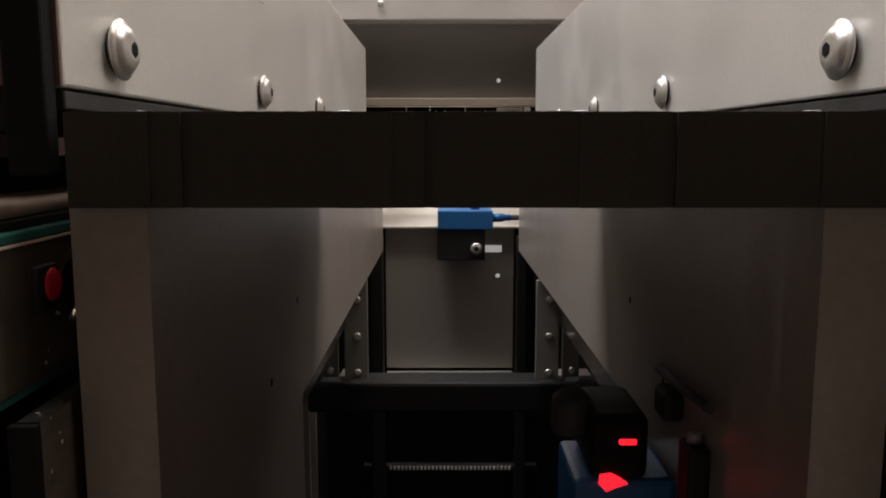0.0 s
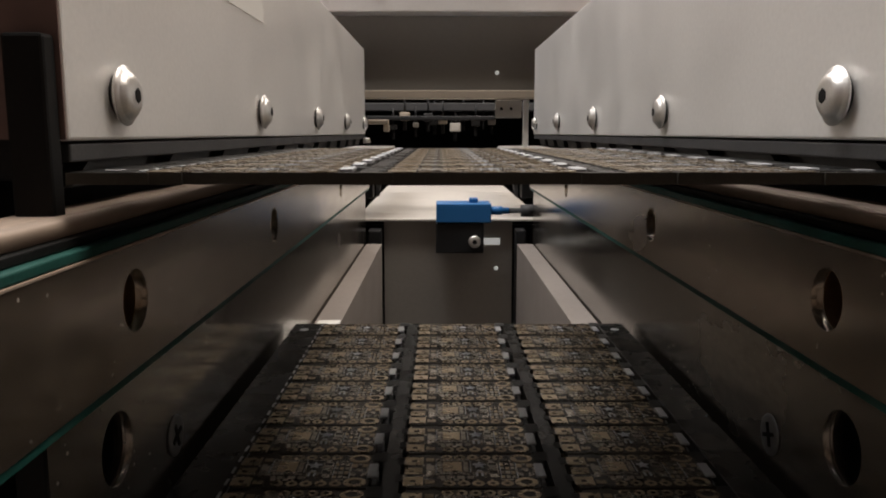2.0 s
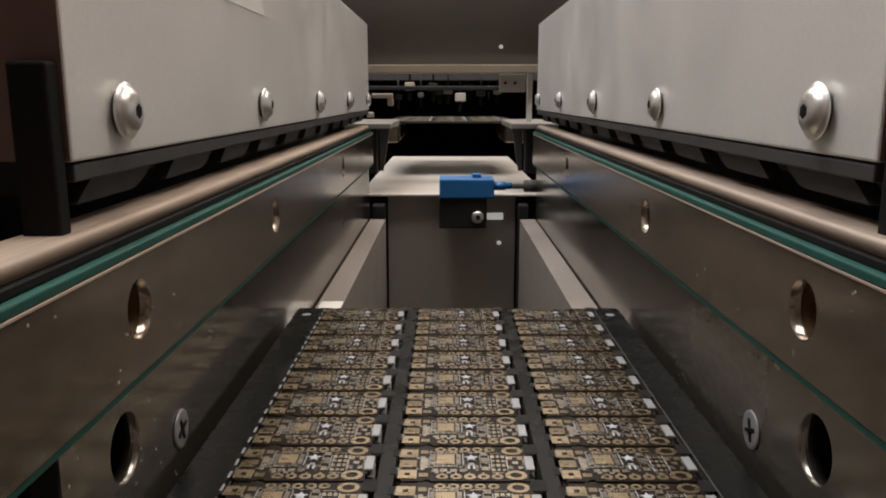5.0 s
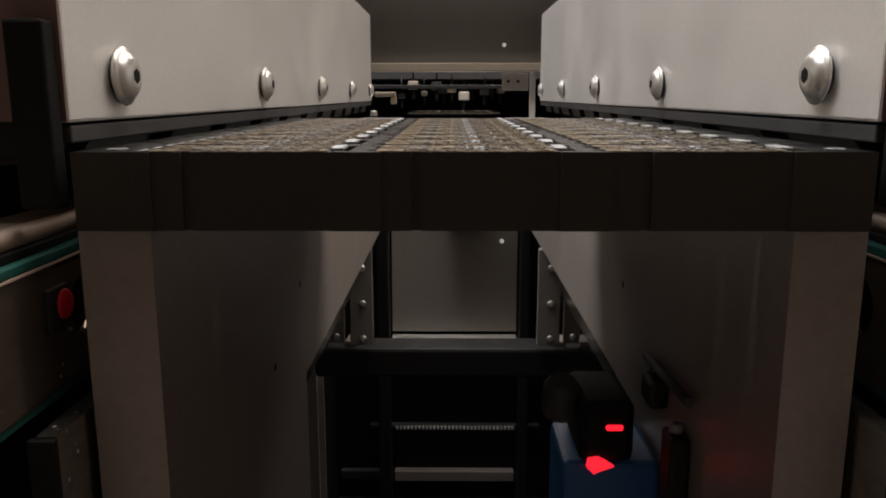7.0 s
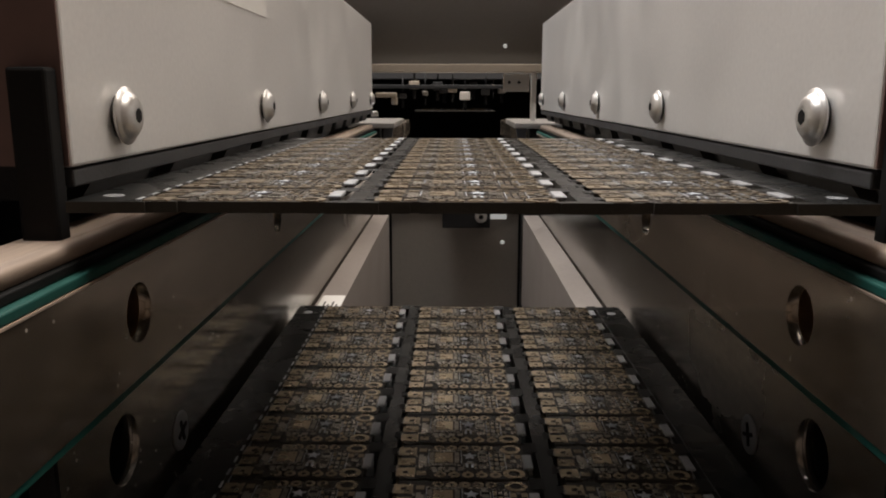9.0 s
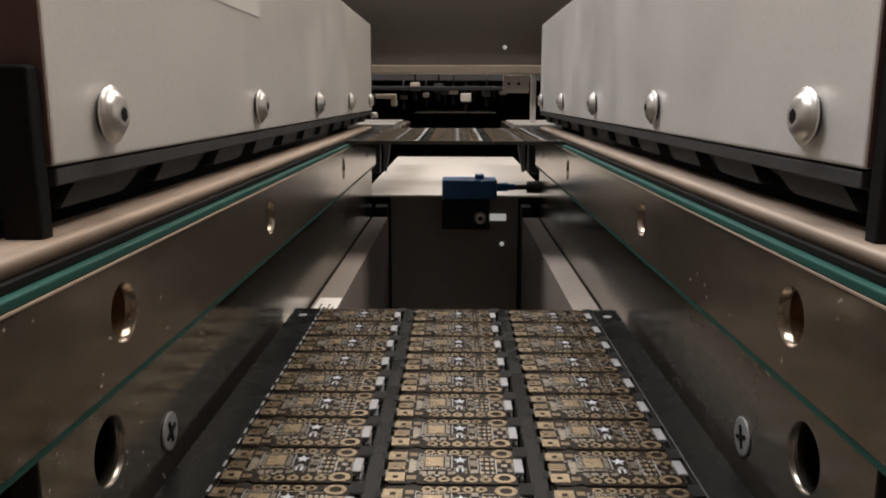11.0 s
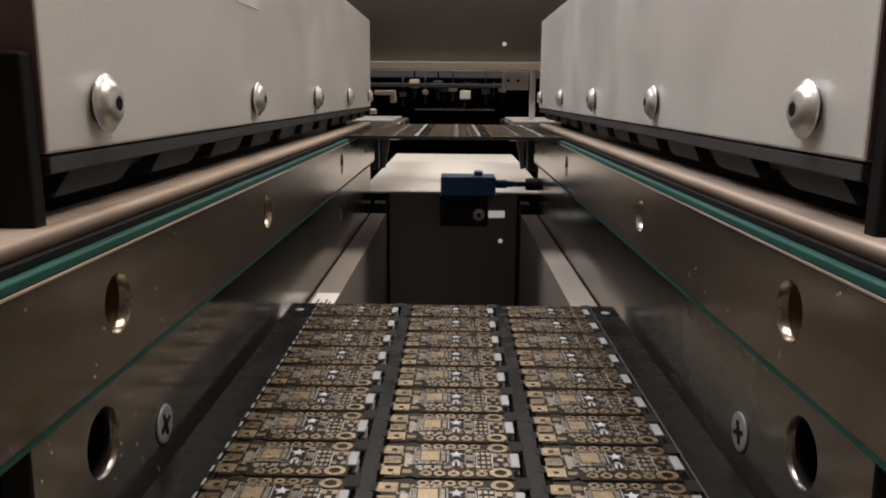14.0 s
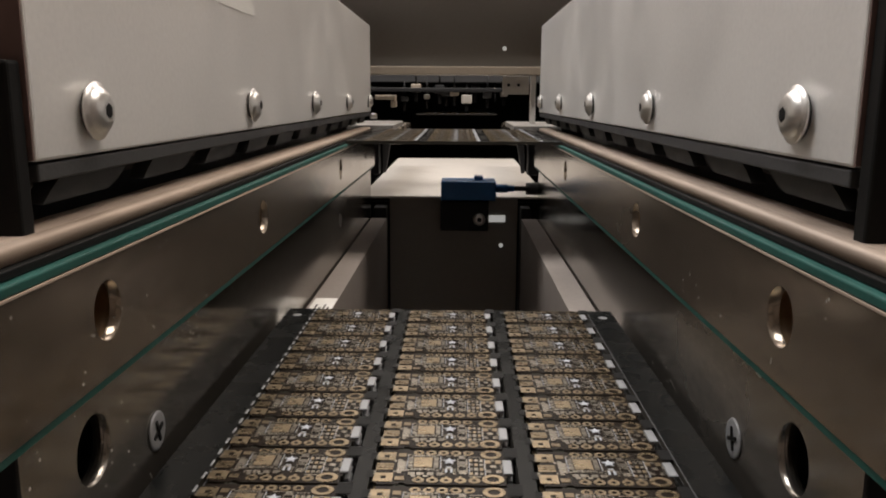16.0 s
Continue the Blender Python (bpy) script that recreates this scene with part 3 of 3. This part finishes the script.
def tab():
    """Bridge between two small boards with a row of break holes."""
    bm = bmesh.new()
    slab(bm, BW * 0.185, BW * 0.255, 0.0146, 0.0156, -0.0010, 0.00004, 0.0003, 1)
    slab(bm, BW * 0.165, BW * 0.182, 0.0149, 0.0154, -0.0010, 0.00003)
    return bm


def circuit_panel(label):
    e = thing("circuit_panel", label, "circuit panel", "circuit panels")
    cols = (-0.0463, -0.0138, 0.0187)
    for x0, x1 in ((-PW / 2, -0.0468), (-0.0175, -0.0143), (0.0150, 0.0182), (0.0475, PW / 2)):
        bm = bmesh.new()
        a = 0 if x0 < -PW / 2 + 0.001 else 0.0026
        b = 0 if x1 > PW / 2 - 0.001 else 0.0015
        prism(bm, [(x0 - a, 0), (x1 + b, 0), (x1 + b, 0.0016), (x1, 0.0022), (x1, PL - 0.0022), (x1 + b, PL - 0.0016), (x1 + b, PL), (x0 - a, PL), (x0 - a, PL - 0.0016), (x0, PL - 0.0022), (x0, 0.0022), (x0 - a, 0.0016)], -PT, 0)
        cut_sides(part("edge_strip", bm, EDGE, e, "plain black edge strip"))
    for x, y in ((-0.0520, PL - 0.0085), (0.0520, PL - 0.0085), (-0.0520, 0.006), (0.0530, 0.006)):
        part("tooling_hole", lathe([(0.0015, 0.00002), (0.0015, 0.00012)], 16), TIN, e, "bright round tooling mark", pose(x, y, 0))
    # row of short bright dashes along the left column
    dash = None
    for k in range(30):
        m = pose(-0.0467, (k + 0.5) * PL / 30, 0)
        if dash is None:
            dash = part("bright_dash", block(-0.00035, 0.0002, -0.0013, 0.0013, 0.00002, 0.00022, 0.00008, 1), TIN, e, "short bright dash beside the left boards", m)
        else:
            piece("bright_dash", dash, e, m)
    part("slot_rim", block(0.0474, 0.0477, 0.004, PL - 0.004, 0.00009, 0.00020), RUBBER, e, "pale milled slot rim")
    g, t = pads()
    first = None
    for c in cols:
        for r in range(10):
            m = pose(c, r * BP + 0.0004, 0)
            if first is None:
                b = cut_sides(part("small_board", board_outline(), MASK, e, "", m))
                first = [b, tagged(part("gold_land", g, GOLD, b, "gold plated lands"), kind="stuff"), tagged(part("tin_land", t, SOLDER, b, "tinned lands"), kind="stuff"), part("print", prints(), SILK, b, "white star print"),
                         part("break_tab", tab(), TAB, b, "bare laminate break tab"),
                         part("connector", block(BW - 0.0008, BW + 0.0011, 0.0042, 0.0100, -0.0002, 0.0004, 0.00015, 1), TIN, b, "tin edge connector"),
                         tagged(part("relief_slot", reliefs(), SOCKET, b, "dark open slots"), kind="stuff")]
            else:
                b = piece("small_board", first[0], e, m)
                for nm, o in zip(("gold_land", "tin_land", "print", "break_tab", "connector", "relief_slot"), first[1:]):
                    q = piece(nm, o, b, pose(0, 0, 0))
                    if "land" in nm or nm == "relief_slot":
                        tagged(q, kind="stuff")
    return e


panels = [circuit_panel("black circuit panel with 30 small gold-padded boards, taken by the gripper")]
for k in range(1, 8):
    panels.append(tagged(copy_thing(panels[0], pose(0, 0, 0)), "black circuit panel with small gold-padded boards, lying on the stack"))

# ---- lift ----
lift = thing("stack_lift", "grey lift with two side plates under the panel stack", "lift")
BOT = 0.2292 - PT * 7
for s in (-1, 1):
    bm = prism(bmesh.new(), [(0.1065, 0.060), (0.220, 0.060), (0.220, 0.154), (0.535, 0.154), (0.535, BOT - 0.0001), (0.1065, BOT - 0.0001)], s * 0.0470, s * 0.0577, (1, 2, 0))
    bmesh.ops.recalc_face_normals(bm, faces=bm.faces[:])
    part("side_plate", bm, LIFTPAINT, lift, "grey painted side plate")
    for y, z in ((0.215, 0.183), (0.180, 0.170)):
        part("plate_hole", lathe([(0.0010, 0), (0.0010, 0.0001)], 12), SOCKET, lift, "dark hole", pose(s * 0.0470, y, z, 0, -90 * s, 0))
lab = part("paper_label", block(-0.0565, -0.0472, 0.275, 0.312, BOT - 0.0001, BOT + 0.0001), WHITE, lift, "white printed paper label")
for k in range(4):
    part("label_bar", block(-0.0545 + k * 0.0017, -0.0537 + k * 0.0017, 0.288, 0.302 - (k % 2) * 0.004, BOT + 0.0001, BOT + 0.00015), INK, lab)
part("carriage", block(-0.0810, 0.0890, 0.418, 0.440, 0.0780, 0.0955, 0.002), BLACK, lift, "black lift carriage")
for x in (-0.0770, -0.0600, 0.0595, 0.0740):
    part("carriage_stop", block(x - 0.0035, x + 0.0035, 0.4225, 0.436, 0.0956, 0.0985, 0.0005), LIFTPAINT, lift, "small grey stop on the carriage")
for x0, x1, yb in ((-0.0597, -0.0467, 0.415), (-0.0745, -0.0635, 0.419), (0.0452, 0.0580, 0.415), (0.0605, 0.0700, 0.419)):
    br = part("upright_bracket", block(x0, x1, yb, yb + 0.003, 0.0985, 0.1538, 0.0005), PAINT, lift, "grey steel bracket with screws")
    for k in range(3):
        part("bracket_screw", lathe([(0.0021, 0), (0.0021, 0.0008), (0.0012, 0.0013)], 14), ZINC, br, "", pose((x0 + x1) / 2 + 0.0008, yb - 0.0001, 0.1024 + k * 0.0204, 90, 0, 0))
part("lift_sensor", block(0.0235, 0.0465, 0.165, 0.190, 0.095, 0.1520, 0.0015), BLUE, lift, "dark blue sensor with red lights")
part("sensor_cap", block(0.0270, 0.0400, 0.1645, 0.188, 0.1521, 0.1670, 0.002), SOCKET, lift, "black sensor cap")
part("sensor_light", prism(bmesh.new(), [(0.0290, 0.1537), (0.0287, 0.1517), (0.0304, 0.1499), (0.0322, 0.1507), (0.0352, 0.1518), (0.0334, 0.1531), (0.0314, 0.1541)], 0.1634, 0.1644, (0, 2, 1)), REDLED, lift, "glowing red light")
part("sensor_light", block(0.0330, 0.0370, 0.1638, 0.1644, 0.1606, 0.1619, 0.0005), REDLED, lift, "glowing red light")
part("sensor_lug", lathe([(0.0042, 0), (0.0045, 0.001), (0.0045, 0.008), (0.003, 0.010)], 20), RUBBER, lift, "", pose(0.0240, 0.176, 0.160, 15, 0, 0))


def strut(a, b, r0):
    """A round bar from a to b."""
    d = Vector(b) - Vector(a)
    bm = lathe([(r0, 0), (r0, d.length)], 10)
    bmesh.ops.transform(bm, matrix=Matrix.Translation(a) @ d.to_track_quat("Z", "Y").to_matrix().to_4x4(), verts=bm.verts[:])
    return bm


part("hose", strut((0.0448, 0.142, 0.1765), (0.0448, 0.176, 0.1745), 0.0011), RUBBER, lift, "thin black hose along the side plate")
part("hose_clip", block(0.0425, 0.0469, 0.163, 0.172, 0.1660, 0.1725, 0.001), BLACK, lift)
fit = part("hose_fitting", block(0.0425, 0.0469, 0.1450, 0.1530, 0.1500, 0.1670, 0.001), BLACK, lift, "black hose fitting")
part("fitting_nut", lathe([(0.0016, 0), (0.0016, 0.0018), (0.0010, 0.0022)], 6), TIN, fit, "", pose(0.0447, 0.149, 0.1671))
knob = part("lift_knob", lathe([(0.0035, 0), (0.0056, 0.001), (0.0056, 0.006), (0.0045, 0.008), (0.002, 0.0085)], 20), BLACK, lift, "black round knob", pose(-0.0655, 0.262, 0.0970, 60, 40, 0))
part("knob_screw", lathe([(0.0016, 0.0086), (0.0012, 0.0096)], 12), ZINC, knob)


# ---- movement ----
def motions():
    def rise(rows, z0=0.0):
        return [(t, pose(0, 0, z0 + v)) for t, v in rows]
    lifted = [(0, .0609), (0.4, .0609), (0.5, .0590), (0.6, .0558), (0.7, .0500), (0.8, .0455), (0.9, .0397), (1.0, .0345), (1.1, .0290), (1.2, .0240), (1.3, .0190), (1.4, .0140), (1.5, .0093), (1.6, .0058), (1.8, .0020), (2.0, 0), (5.45, 0), (5.7, .0060), (6.2, .0385), (6.3, .0448), (6.4, .0508), (6.5, .0557), (6.6, .0606), (6.8, .0618),
              (7.6, .0618), (7.7, .0592), (7.8, .0556), (7.9, .0512), (8.0, .0455), (8.1, .0403), (8.2, .0350), (8.3, .0297), (8.4, .0246), (8.5, .0198), (8.6, .0143), (8.7, .0097), (8.8, .0060), (8.9, .0034), (9.0, .0020), (9.2, .0016), (16, .0016)]
    top, held, belt = 0.2257, 0.2858, 0.2774
    lifted = [(t, v + 0.0035 * min(1.0, v / 0.012)) for t, v in lifted]
    walk(lift, rise(lifted, -0.0035))
    for k in range(2, 8):
        walk(panels[k], [(t, pose(0, PY, top - PT * (k - 1) + v)) for t, v in lifted])
    a = [(t, pose(0, PY, top + PT + v)) for t, v in lifted if t < 0.55]
    a += [(0.65, pose(0, PY - .001, held)), (2.33, pose(0, PY - .001, held)), (2.53, pose(0, .0985, belt)), (2.8, pose(0, .100, belt)), (2.9, pose(0, .1087, belt)), (3.0, pose(0, .1395, belt)), (3.1, pose(0, .1743, belt)), (3.3, pose(0, .2443, belt)), (3.5, pose(0, .309, belt)), (3.7, pose(0, .380, belt)), (3.8, pose(0, .398, belt)),
          (4.3, pose(0, .398, belt)), (5.1, pose(0, .70, belt)), (6.4, pose(0, .70, belt)), (7.4, pose(0, 1.1, belt)), (16, pose(0, 1.1, belt))]
    walk(panels[0], a)
    b = [(t, pose(0, PY, top + v)) for t, v in lifted if t < 7.75]
    b += [(7.85, pose(0, PY - .002, held)), (9.55, pose(0, PY - .002, held)), (9.75, pose(0, .0985, belt)), (10.05, pose(0, .100, belt)), (10.25, pose(0, .1395, belt)), (10.95, pose(0, .380, belt)), (11.05, pose(0, .398, belt)), (16, pose(0, .398, belt))]
    walk(panels[1], b)
    for m in beams:
        walk(m, rise([(0, .0053), (0.4, .0053), (0.62, 0.0), (6.5, 0), (6.62, .0040), (6.8, .0050), (7.6, .0050), (7.82, 0), (16, 0)], BEAM_Z))
    for s, m in zip((-1, 1), rails):
        walk(m, [(t, pose(s * v, 0, 0)) for t, v in [(0, .009), (0.7, .009), (0.95, .0072), (1.58, .0072), (1.8, 0), (5.0, 0), (5.4, .0072), (6.35, .0072), (6.55, .009), (7.9, .009), (8.1, .0072), (8.72, .0072), (8.95, 0), (16, 0)]])


motions()
